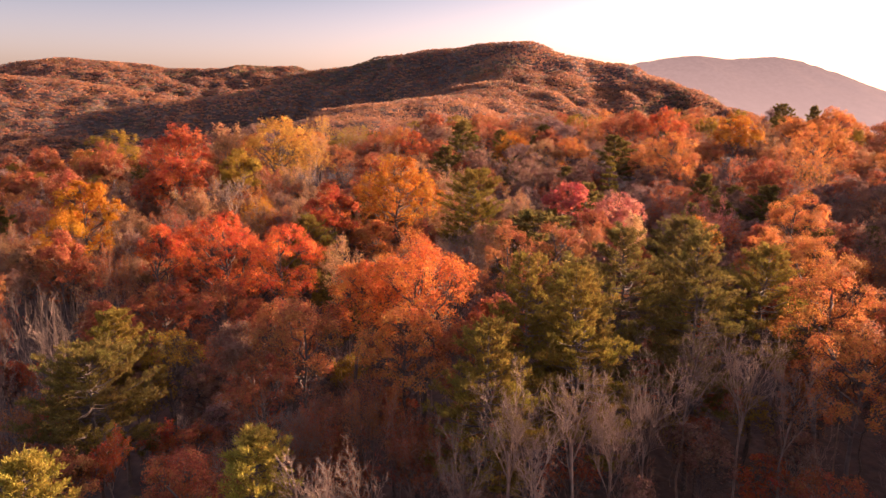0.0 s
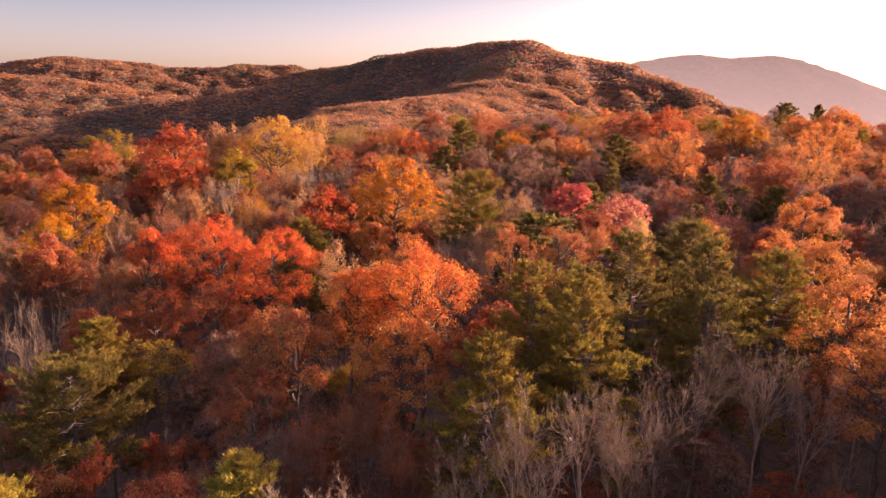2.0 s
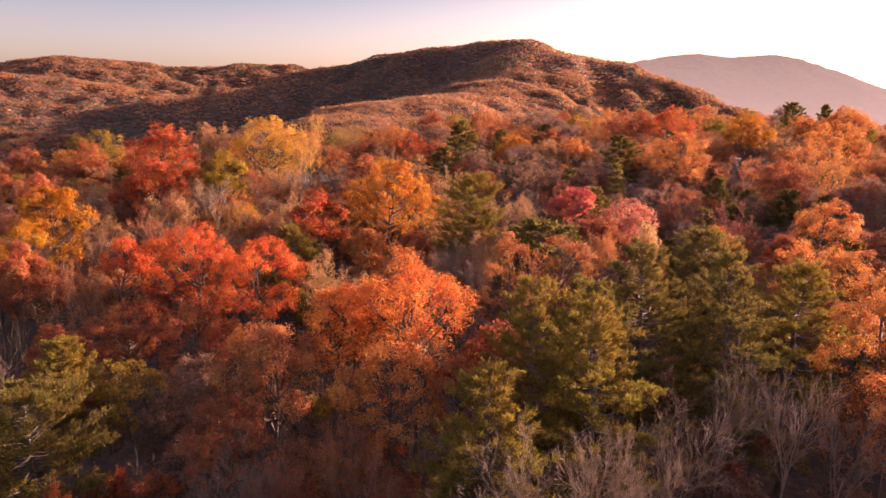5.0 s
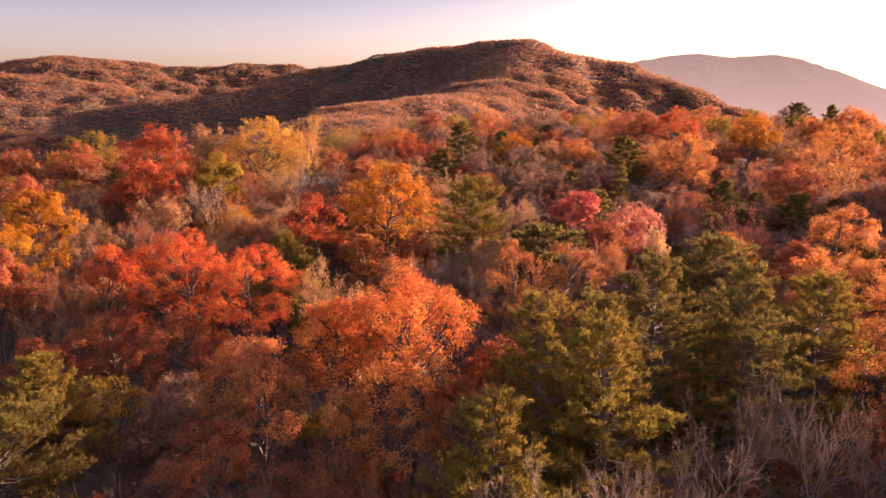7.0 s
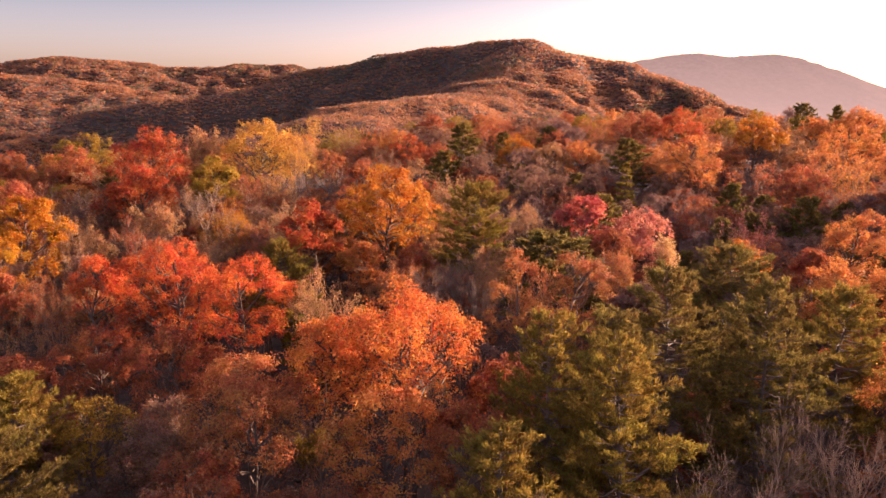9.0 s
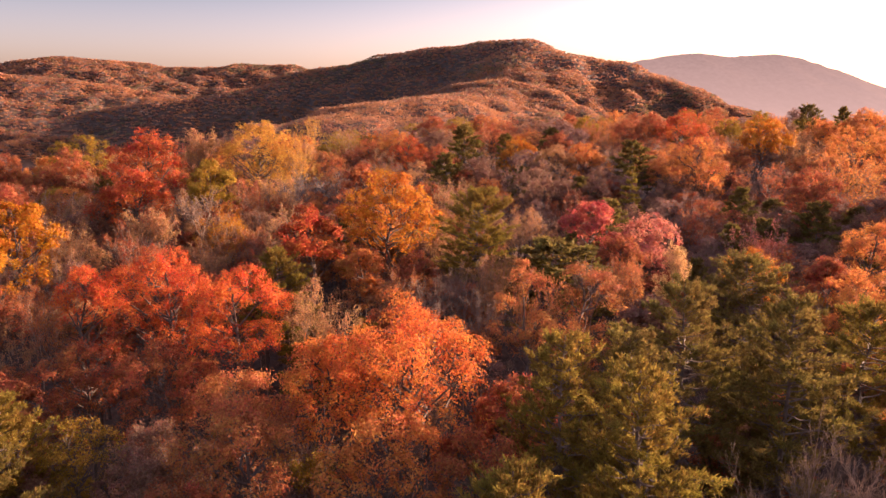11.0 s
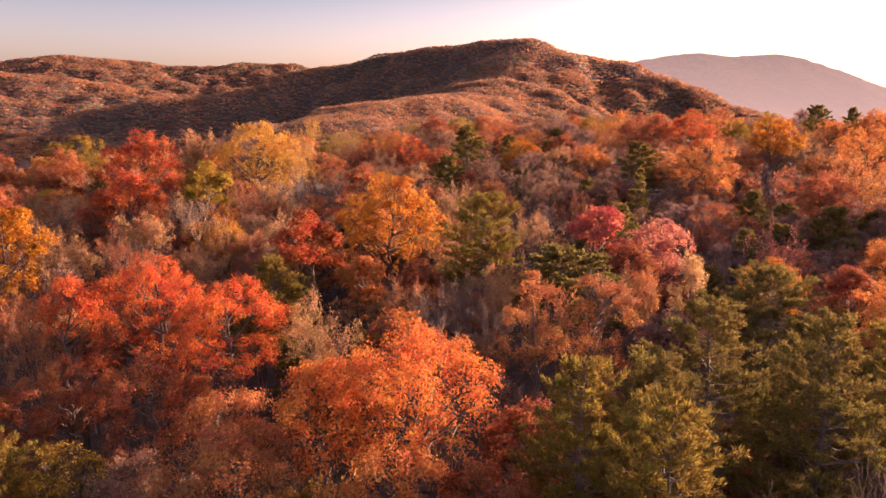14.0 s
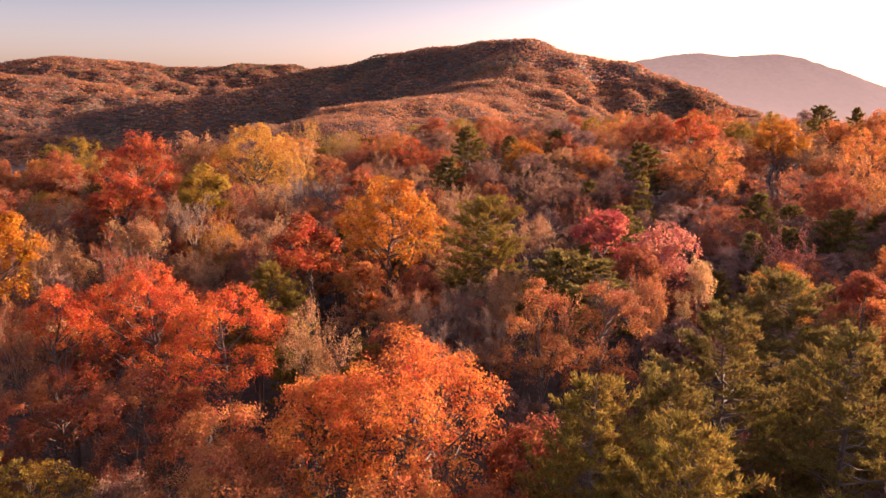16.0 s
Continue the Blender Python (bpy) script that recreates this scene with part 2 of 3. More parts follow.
def far_wood():
    rng = np.random.RandomState(4)
    step = 7.0
    gx, gy = np.meshgrid(np.arange(-1600, 1000, step), np.arange(500, 2120, step))
    x, y = (gx + rng.uniform(-3.2, 3.2, gx.shape)).ravel(), (gy + rng.uniform(-3.2, 3.2, gx.shape)).ravel()
    keep = (np.abs(x) < 0.76 * y + 30)
    x, y = x[keep], y[keep]
    z = land(x, y)
    # only the slopes on this side of the crests, down to the valley's rim
    slope = (land(x + 0.7 * x / y, y + 7) - land(x - 0.7 * x / y, y - 7)) / 14
    keep = (slope > (z - 27) / y - 0.3) & (z > 27 - 0.085 * y)
    x, y = x[keep], y[keep]
    near = y < 1080                           # closer stands on the nearest spur
    x, y = np.concatenate([x, x[near] + 3.4, x[near] - 1.6]), np.concatenate([y, y[near] + 1.9, y[near] + 3.6])
    z = land(x, y)
    n = len(x)
    pick = rng.rand(n)
    patch = wobble(x, y, 210, 31)
    table = np.array([HUES[k] for k in ("rust", "brown", "copper", "tan", "orange", "green", "scarlet", "amber", "grey")])
    weight = np.array([0.24, 0.14, 0.21, 0.08, 0.11, 0.06, 0.04, 0.08, 0.04])
    idx = np.searchsorted(np.cumsum(weight), pick * 0.9999)
    idx[(patch > 0.55) & (rng.rand(n) < 0.4)] = 5
    idx[(patch < -0.7) & (rng.rand(n) < 0.5)] = 4
    # lifted and blended towards grey: distance haze put into the crown colours
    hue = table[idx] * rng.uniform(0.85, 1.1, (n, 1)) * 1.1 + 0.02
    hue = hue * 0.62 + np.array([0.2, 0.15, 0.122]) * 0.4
    size = rng.uniform(0.82, 1.15, n) * np.where(y > 1350, 1.2, 1.0)
    # each crown: a loose cloud of leaf clumps, closer below its top
    k = 20
    base = np.array([x, y, z + 2.2]).T[:, None, :]
    d = unit(rng.normal(size=(n, k, 3)))
    d[..., 2] = np.abs(d[..., 2])
    c = d * rng.uniform(0.35, 1.0, (n, k, 1)) * np.array([4.6, 4.6, 3.2]) * size[:, None, None] + base
    nr = unit(rng.normal(scale=0.5, size=d.shape) + d * 0.6 + np.array([0, 0, 0.6]))
    u = unit(np.cross(nr, rng.normal(size=d.shape)))
    v = np.cross(nr, u)
    s = rng.uniform(1.0, 1.6, (n, k, 1)) * (size * np.clip(y / 1250, 0.5, 1.0))[:, None, None]
    co = np.stack([c - u * s, c + u * s * 0.6 - v * s, c + u * s * 0.5 + v * s], 2).reshape(-1, 3)
    me = mesh_of("far_wood", co, np.arange(3 * n * k).reshape(-1, 3), FARWOOD)
    at = me.attributes.new("hazed_hue", "FLOAT_COLOR", "FACE")
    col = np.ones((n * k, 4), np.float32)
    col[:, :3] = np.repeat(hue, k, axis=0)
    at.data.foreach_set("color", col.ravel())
    return new("far_wood", me)


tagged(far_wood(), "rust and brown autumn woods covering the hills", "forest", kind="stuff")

# ---- trees ----
# Shared models stand 16 m tall and are set at their own height and width; the trees that stand out are grown at their true size.
TALL, WIDE = 16.0, 4.0


def tubes(name, paths, material, sides=5):
    """Tapered limbs: each path is (points, radii)."""
    co, faces, base = [], [], 0
    ang = np.arange(sides) * 2 * math.pi / sides
    for pts, rad in paths:
        pts, rad = np.asarray(pts, float), np.asarray(rad, float)
        t = np.gradient(pts, axis=0)
        t /= np.linalg.norm(t, axis=1, keepdims=True) + 1e-9
        ref = np.where(np.abs(t[:, 2:3]) > 0.8, [[1.0, 0, 0]], [[0, 0, 1.0]])
        u = np.cross(t, ref)
        u /= np.linalg.norm(u, axis=1, keepdims=True) + 1e-9
        v = np.cross(t, u)
        ring = pts[:, None, :] + (u[:, None, :] * np.cos(ang)[None, :, None] + v[:, None, :] * np.sin(ang)[None, :, None]) * rad[:, None, None]
        co.append(ring.reshape(-1, 3))
        k = len(pts)
        i, j = np.meshgrid(np.arange(k - 1), np.arange(sides), indexing="ij")
        a, b = base + i * sides + j, base + i * sides + (j + 1) % sides
        faces.append(np.stack([a, b, b + sides, a + sides], -1).reshape(-1, 4))
        base += k * sides
    me = mesh_of(name, np.concatenate(co), np.concatenate(faces), material)
    me.polygons.foreach_set("use_smooth", np.ones(len(me.polygons), bool))
    return me


def bend(a, b, rng, k=4, sag=0.12, lift=0.0):
    """A crooked path from a to b."""
    a, b = np.asarray(a, float), np.asarray(b, float)
    s = np.linspace(0, 1, k)[:, None]
    p = a + (b - a) * s
    ln = np.linalg.norm(b - a)
    p[1:-1] += rng.normal(scale=sag * ln / 2, size=(k - 2, 3))
    p[:, 2] -= lift * ln * (np.sin(s[:, 0] * math.pi))
    return p


def along(path, f):
    """The point at the share f of a path."""
    k = min(max(f, 0.0), 0.9999) * (len(path) - 1)
    i = int(k)
    return path[i] + (path[i + 1] - path[i]) * (k - i)


def leaves(name, c, out, size, rng, material, slim=0.62, tilt=0.6):
    """Small four-cornered leaves at c, facing roughly along out."""
    n = len(c)
    nr = unit(out + rng.normal(scale=tilt, size=(n, 3)))
    u = unit(np.cross(nr, rng.normal(size=(n, 3))))
    v = np.cross(nr, u)
    s = (size * rng.uniform(0.7, 1.3, n))[:, None] / 2
    co = np.stack([c - u * s, c - v * s * slim, c + u * s, c + v * s * slim], 1).reshape(-1, 3)
    return mesh_of(name, co, np.arange(4 * n).reshape(-1, 4), material)


def heads_of(rng, wide, tall, deep):
    """Billows that a broad crown is made of: centre, radius and how full they are."""
    out = []
    count = int(np.clip(2 + wide * 1.6, 5, 13))
    turn = rng.uniform(0, 6.28)
    for i in range(count):
        d = wide * 0.74 * math.sqrt((i + 0.2) / count)
        a = turn + i * 2.4 + rng.uniform(-0.35, 0.35)
        r = wide * rng.uniform(0.22, 0.38) * (1.0 if count > 5 else 1.2)
        h = tall - r * 0.85 - deep * 0.42 * (d / wide) ** 2 * rng.uniform(0.6, 1.5) - rng.uniform(0.0, 0.2) * deep * (i > 1)
        out.append((np.array([math.cos(a) * d, math.sin(a) * d, h]), r, 1.0))
    for i in range(int(count * 1.6)):          # a lower, looser skirt
        d = wide * rng.uniform(0.35, 0.74)
        a = turn + 1.1 + i * 2.4 + rng.uniform(-0.4, 0.4)
        out.append((np.array([math.cos(a) * d, math.sin(a) * d, tall - deep * rng.uniform(0.42, 0.92)]), wide * rng.uniform(0.24, 0.36), 0.66))
    return out


def broadleaf(seed, detail, density=1.0, wide=WIDE, tall=TALL, deep=None, leaf=0.125):
    """Trunk, limbs and crown of a broad-leaved tree: billows of lobes, lobes of leaf tufts. detail: 2 near, 1 further, 0 far."""
    rng = np.random.RandomState(seed)
    deep = deep or min(0.62 * tall, 1.75 * wide)
    top = np.array([rng.uniform(-0.06, 0.06) * wide, rng.uniform(-0.06, 0.06) * wide, tall - deep * 0.3])
    spine = bend((0, 0, -0.4), top, rng, 7, 0.04)
    trunk = tubes("trunk", [(spine, np.linspace(0.013 * tall, 0.045, 7))], BARK, 7)
    fine, main, cs, outs = [], [], [], []
    lobes, tufts, per, size = ((8, 5, 7, 0.44), (12, 6, 9, 0.24), (15, 9, 12, leaf))[detail]
    for c, r, full in heads_of(rng, wide, tall, deep):
        limb = bend(along(spine, (c[2] - 0.55 * math.hypot(c[0], c[1]) - 0.8) / top[2]), c, rng, 5, 0.1, 0.08)
        main.append((limb, np.linspace(0.022 * wide, 0.03, 5)))
        grow = (r / 1.5) ** 1.3 if detail == 2 else 1.0
        for _ in range(max(3, int(lobes * (0.6 + 0.4 * grow) * (1.0 if full == 1.0 else 0.7)))):
            d = unit(rng.normal(size=3) * (1, 1, 0.8) + np.array([0, 0, 0.5]) + np.array([c[0], c[1], 0]) / wide * 0.7)
            lc = c + d * r * rng.uniform(0.62, 1.0) * np.array([1, 1, 0.9])
            lr = r * rng.uniform(0.22, 0.46)
            if detail:
                fine.append((bend(limb[3], lc, rng, 4, 0.15, -0.05), np.array([0.03, 0.02, 0.013, 0.007])))
            n = max(2, int(tufts * density * full * (0.5 + 0.5 * lr / 0.45 if detail == 2 else 1) + rng.rand()))
            td = unit(rng.normal(size=(n, 3)) + d * 0.9 + np.array([0, 0, 0.25]))
            tc = lc + td * lr * rng.uniform(0.45, 1.15, (n, 1))
            if detail == 2:
                for q in tc[:2]:
                    fine.append((bend(lc - d * lr * 0.5, q, rng, 3, 0.2), np.array([0.012, 0.008, 0.004])))
            sp = rng.normal(size=(n, per, 3)) * np.array([0.15, 0.15, 0.1]) * (1.9, 1.3, 1.0)[detail]
            q = tc[:, None, :] + sp
            q[..., 2] -= 0.8 * (sp[..., 0] ** 2 + sp[..., 1] ** 2)
            cs.append(q.reshape(-1, 3))
            outs.append(np.repeat(td * 0.6 + d + (0, 0, 0.2), per, axis=0))
    crown = leaves("crown", np.concatenate(cs), np.concatenate(outs), size, rng, LEAF, 0.55, 0.5)
    parts = [("trunk", trunk), ("crown", crown)]
    if detail == 2:
        parts += [("limb", tubes("limb", [m], BARK, 5)) for m in main[:8]]
        fine += main[8:]
    else:
        fine += main
    parts.append(("branchwork", tubes("branchwork", fine, BARK, 3)))
    return parts


def vase(seed, detail, leafy=0.0, wide=3.0, tall=TALL, leaf=0.13):
    """A tree of upswept branches and fine twigs, leafless or with the last leaves still on them."""
    rng = np.random.RandomState(seed)
    fork = max(0.36 * tall, tall - wide * rng.uniform(2.2, 3.0))
    spine = bend((0, 0, -0.4), (rng.uniform(-0.3, 0.3), rng.uniform(-0.3, 0.3), fork), rng, 5, 0.04)
    kids = ((5, 4, 0), (5, 5, 3), (6, 6, 5))[detail]
    thick = (2.3, 1.5, 1.0)[detail]
    limbs, fine, tips = [], [], []

    def grow(p, d, length, radius, level, into):
        """A shoot that sends out side shoots along its length."""
        k = (7, 5, 4, 3)[level]
        q, path, ways = p, [p], []
        for i in range(k - 1):
            d = unit(d + rng.normal(scale=0.1 + 0.035 * level, size=3) + (0, 0, 0.06))
            q = q + d * length / (k - 1)
            path.append(q)
            ways.append(d)
        end = max(radius * 0.3, 0.0065 * thick)
        into.append((np.array(path), np.linspace(radius, end, k)))
        if level == 3 or kids[level] == 0:
            tips.append(path[-1])
            tips.append(path[-2])
            return
        turn = rng.uniform(0, 6.28)
        for j in range(kids[level]):
            s = 0.2 + 0.75 * (j + rng.rand()) / kids[level]
            at, way = along(path, s), ways[int(s * (k - 1.01))]
            side = unit(np.cross(way, (0.31, 0.17, 0.94)))
            a = turn + j * 2.4 + rng.uniform(-0.4, 0.4)
            lean = (side * math.cos(a) + np.cross(way, side) * math.sin(a)) * rng.uniform(0.5, 0.9)
            grow(at, unit(way + lean + (0, 0, 0.14)), length * rng.uniform(0.45, 0.68) * (1.1 - 0.45 * s), max(radius * 0.48, 0.008 * thick), level + 1, fine)

    count = rng.choice((4, 5, 6))
    for i in range(count):
        made = []
        a = i * 6.283 / count + rng.uniform(-0.4, 0.4)
        out = rng.uniform(0.2, 0.8)
        grow(along(spine, rng.uniform(0.8, 1.0)), unit(np.array([math.cos(a) * out, math.sin(a) * out, 1.0])),
             (tall - fork) * rng.uniform(0.6, 0.8), 0.0029 * tall * (1.4 if detail < 2 else 1.0), 0, made)
        limbs.append(made)
    parts = [("trunk", tubes("trunk", [(spine, np.linspace(0.0075 * tall, 0.0042 * tall, 5))], TWIG, 6))]
    if leafy:
        c = np.array(tips)
        per = max(1, int(round(leafy * (10, 5, 5)[detail])))
        c = (c[:, None, :] + rng.normal(scale=0.13, size=(len(c), per, 3))).reshape(-1, 3)
        parts.append(("crown", leaves("crown", c, unit(rng.normal(size=c.shape)) + (0, 0, 0.4), (0.3, 0.19, leaf)[detail], rng, LEAF)))
    if detail == 2:
        parts += [("limb", tubes("limb", m, TWIG, 5)) for m in limbs]
    else:
        fine += [p for m in limbs for p in m]
    parts.append(("branchwork", tubes("branchwork", fine, TWIG, 3)))
    fit_size([me for _, me in parts], wide, tall)
    return parts


def fit_size(parts, wide, tall):
    """Stretch the meshes of one tree to a height and a spread."""
    every = []
    for me in parts:
        co = np.empty(len(me.vertices) * 3, np.float32)
        me.vertices.foreach_get("co", co)
        every.append(co.reshape(-1, 3))
    both = np.concatenate(every)
    sz = tall / np.percentile(both[:, 2], 99.8)
    sr = wide / np.percentile(np.hypot(both[:, 0], both[:, 1]), 97.5)
    for me, co in zip(parts, every):
        me.vertices.foreach_set("co", (co * np.array([sr, sr, sz], np.float32)).ravel())
        me.update()


def needle_tree(seed, detail, shape, wide=3.0, tall=TALL):
    """A conifer of upturned plumes. shape: pine (ragged, rounded), scrub (broad, open), spruce (pointed, level tiers)."""
    rng = np.random.RandomState(seed)
    lean = (0.0 if shape == "spruce" else 0.35)
    spine = bend((0, 0, -0.4), (rng.uniform(-lean, lean), rng.uniform(-lean, lean), tall - 0.25), rng, 9, 0.015)
    low = {"pine": 0.38, "scrub": 0.48, "spruce": 0.3}[shape]
    count = (34, 62, 104)[detail]
    limbs, cs, ds = [], [], []
    for b in range(count):
        f = ((b + rng.rand()) / count) ** 0.85
        if shape == "spruce":
            f = (round(f * 11) + rng.uniform(-0.12, 0.12)) / 11.5
            reach = wide * max(0.05, 1.04 - f) * rng.uniform(0.75, 1.12)
        elif shape == "scrub":
            reach = wide * (max(0.03, 1.0 - f ** 2.6) ** 0.6) * rng.uniform(0.5, 1.12)
        else:
            reach = wide * (max(0.03, 1.02 - f) ** 0.55) * rng.uniform(0.45, 1.15)
        p = along(spine, (low + (0.985 - low) * f))
        a = b * 2.4 + rng.uniform(-0.5, 0.5)
        rise = rng.uniform(-0.1, 0.12) if shape == "spruce" else rng.uniform(-0.02, 0.3) + 0.6 * f * f
        d = unit(np.array([math.cos(a), math.sin(a), rise]))
        q = p + d * reach
        path = bend(p, q, rng, 5, 0.05, 0.07)
        limbs.append((path, np.linspace(0.02 + 0.012 * reach, 0.009, 5)))
        across = unit(np.cross(d, (0, 0, 1.0)))
        subs = max(2, int((3.0, 4.6, 6.0)[detail] * (0.4 + 0.3 * reach)))
        for j in range(subs + 1):
            s = 1.0 if j == subs else 0.32 + 0.66 * (j + rng.rand()) / subs
            root = along(path, s)
            way = d if j == subs else unit(d * 0.75 + across * rng.choice((-1, 1)) * rng.uniform(0.4, 1.0) + (0, 0, rng.uniform(0.05, 0.45) if shape != "spruce" else 0.05))
            length = (0.16 + 0.28 * reach * (1.15 - s)) * rng.uniform(0.7, 1.25)
            tip = root + way * length + (0, 0, 0.12 * length)
            if detail:
                limbs.append((np.stack([root, (root + tip) / 2 - (0, 0, 0.03), tip]), np.array([0.012, 0.008, 0.004])))
            m = max(2, int(length / (0.4, 0.24, 0.15)[detail]))
            for u in np.linspace(0.25, 1.05, m):
                cs.append(root + (tip - root) * u + rng.normal(scale=0.045, size=3))
                ds.append(unit(way + (0, 0, 0.15 if shape == "spruce" else 0.75)))
    cs, ds = np.array(cs), np.array(ds)
    per, ln, wd = ((9, 0.62, 0.13), (12, 0.42, 0.075), (19, 0.25, 0.022))[detail]
    n = len(cs)
    dr = unit(ds[:, None, :] + rng.normal(scale=0.55, size=(n, per, 3)))
    root = cs[:, None, :] + rng.normal(scale=(0.16, 0.1, 0.06)[detail], size=(n, per, 3))
    u = unit(np.cross(dr, rng.normal(size=dr.shape)))
    l = rng.uniform(0.6, 1.2, (n, per, 1)) * ln
    co = np.stack([root - dr * l * 0.15, root + dr * l * 0.4 - u * wd, root + dr * l * 0.85, root + dr * l * 0.4 + u * wd], 2).reshape(-1, 3)
    crown = mesh_of("crown", co, np.arange(len(co)).reshape(-1, 4), NEEDLE)
    return [("trunk", tubes("trunk", [(spine, np.linspace(0.012 * tall, 0.02, 9))], BARK, 6)), ("crown", crown),
            ("branchwork", tubes("branchwork", limbs, BARK, 3))]


KINDS = {
    "oak": ("oak_tree", "broad-leaved tree with a full {} autumn crown", "tree"),
    "thin": ("ash_tree", "broad-leaved tree with sparse {} leaves on bare branches", "tree"),
    "shrub": ("understory_tree", "small {} understory tree below the canopy", "tree"),
    "bare": ("bare_tree", "leafless tree with fine upswept {} twigs", "tree"),
    "pine": ("pine_tree", "shaggy {} pine with upturned plumes of needles", "pine"),
    "scrub": ("pine_tree", "broad spreading {} pine with feathery needles", "pine"),
    "spruce": ("spruce_tree", "pointed dark {} conifer with flat tiers", "conifer"),
}
WORDS = {"scarlet": "dark scarlet", "red": "bright red", "crimson": "crimson pink", "pink": "dusty pink", "coral": "bright orange-red",
         "grey": "greyish brown", "purple": "purplish brown", "yellowgreen": "yellowish green", "lime": "bright yellow-green", "gold": "golden", "rust": "rust-brown"}
BROAD = {"maple_tree": ("scarlet", "red", "crimson", "pink", "coral", "orange"), "hickory_tree": ("gold", "amber", "yellow", "olive"),
         "beech_tree": ("brown", "purple", "tan", "cream")}
SEED = {"oak": 1, "thin": 2, "shrub": 3, "bare": 4, "pine": 5, "spruce": 6, "scrub": 8}
MADE, COUNT = {}, {}


def grown(kind, seed, detail, wide, tall, deep=None):
    """The parts' meshes of one tree."""
    if kind == "oak":
        return broadleaf(seed, detail, 1.0, wide, tall, deep)
    if kind == "shrub":
        return broadleaf(seed, detail, 0.6, wide, tall, deep)
    if kind in ("thin", "bare"):
        return vase(seed, detail, 0.0 if kind == "bare" else 1.0, wide, tall)
    return needle_tree(seed, detail, kind, wide, tall)


def build(kind, detail, variant, radius, height):
    """A shared model, made once for each rough shape, and its nominal radius."""
    lean = radius / height * TALL
    nominal = min((2.2, 3.2, 4.4, 6.0), key=lambda w: abs(math.log(w / lean)))
    if kind not in ("oak", "shrub"):
        nominal = min((2.2, 3.6), key=lambda w: abs(math.log(w / lean)))
    key = (kind, detail, variant, nominal)
    if key not in MADE:
        MADE[key] = grown(kind, 100 * variant + 7 * detail + int(nominal * 31) + SEED[kind], detail, nominal, TALL)
    return MADE[key], nominal


def model_and_place(kind, x, y, top, radius, turn, near=62, mid=112):
    detail = 0 if near < 0 else 2 if y < near else 1 if y < mid else 0
    n = COUNT[kind] = COUNT.get(kind, 0) + 1
    variants = {"oak": (4, 3, 1), "bare": (2, 3, 4), "thin": (3, 3, 3)}.get(kind, (2, 3, 2))[detail]
    z = float(land(x, y))
    parts, nominal = build(kind, detail, n % variants, radius, top - z)
    wide = radius / nominal
    return parts, pose(x, y, z, 0, 0, (n * 137.5) % 360 if turn is None else turn) @ Matrix.Diagonal((wide, wide, (top - z) / TALL, 1))


def plant(kind, hue, x, y, top, radius, turn=None, near=62, mid=400, group="trees of the forest", own=False, deep=None):
    """A tree whose highest leaves reach top and whose crown spreads radius. own: grown at its true size, for itself alone."""
    if own:
        z = float(land(x, y))
        n = COUNT["own"] = COUNT.get("own", 0) + 1
        parts, m = grown(kind, 1000 + n, 2 if y < 69 else 1, radius, top - z, deep), pose(x, y, z, 0, 0, turn or 0)
    else:
        parts, m = model_and_place(kind, x, y, top, radius, turn, near, mid)
    name, words, category = KINDS[kind]
    if kind == "oak":
        name = next((n for n, hues in BROAD.items() if hue in hues), name)
    tree = new(name)
    tree.empty_display_size = 0.5
    tree.matrix_basis = m
    for part_name, me in parts:
        ob = new(part_name, me)
        ob.parent = tree
        ob.color = (*HUES[hue], 1)
        if part_name == "branchwork":
            tagged(ob, kind="stuff")
    TAKEN.append((x, y, radius))
    return tagged(tree, words.format(WORDS.get(hue, hue)), category, group)


TAKEN = []
# the trees that stand out, by their place
plant("oak", "rust", -76.5, 126, 19.6, 3.5)
plant("oak", "olive", -63.5, 128, 22.8, 5.8)
plant("oak", "rust", -60.5, 118, 21.1, 5.1)
plant("oak", "scarlet", -43.4, 108, 24.5, 6.2)
plant("oak", "scarlet", -36.4, 88, 20.9, 5.0)
plant("thin", "tan", -34.6, 106, 24.7, 3.1)
plant("oak", "olive", -27.9, 91, 21.4, 3.6)
plant("oak", "yellow", -26.2, 107, 25.8, 6.6, own=True, deep=10)
plant("thin", "yellow", -21.3, 106, 24.1, 4.3)
plant("thin", "yellow", -28.3, 155, 25.5, 3.5)
plant("oak", "olive", -23.6, 160, 21.0, 5.9)
plant("pine", "green", -15.6, 150, 20.4, 5.1)
plant("oak", "amber", -16.8, 180, 21.0, 4.6)
plant("oak", "scarlet", -5.2, 131, 22.4, 4.7)
plant("pine", "green", 5.0, 128, 24.5, 4.9)
plant("oak", "amber", 14.7, 127, 22.5, 4.3)
plant("thin", "brown", 13.3, 106, 20.5, 5.2)
plant("oak", "amber", 16.6, 185, 23.8, 5.1)
plant("oak", "olive", 5.4, 195, 24.2, 6.3)
plant("oak", "orange", 34.1, 180, 24.9, 4.5)
plant("pine", "green", 27.1, 190, 24.6, 6.1)
plant("oak", "orange", 24.5, 118, 22.0, 4.0)
plant("oak", "rust", 22.2, 132, 23.0, 3.3)
plant("pine", "green", 32.4, 119, 22.2, 5.1)
plant("spruce", "yellowgreen", 26.1, 97.5, 20.4, 2.5)
plant("oak", "rust", 42.5, 152, 25.3, 6.2)
plant("oak", "orange", 38.6, 165, 24.3, 4.9)
plant("oak", "rust", 43.7, 146, 26.3, 4.0)
plant("oak", "scarlet", 48.6, 141, 27.2, 5.4)
plant("oak", "orange", 38.9, 108, 23.1, 5.8)
plant("thin", "brown", 52.8, 126, 24.0, 3.4)
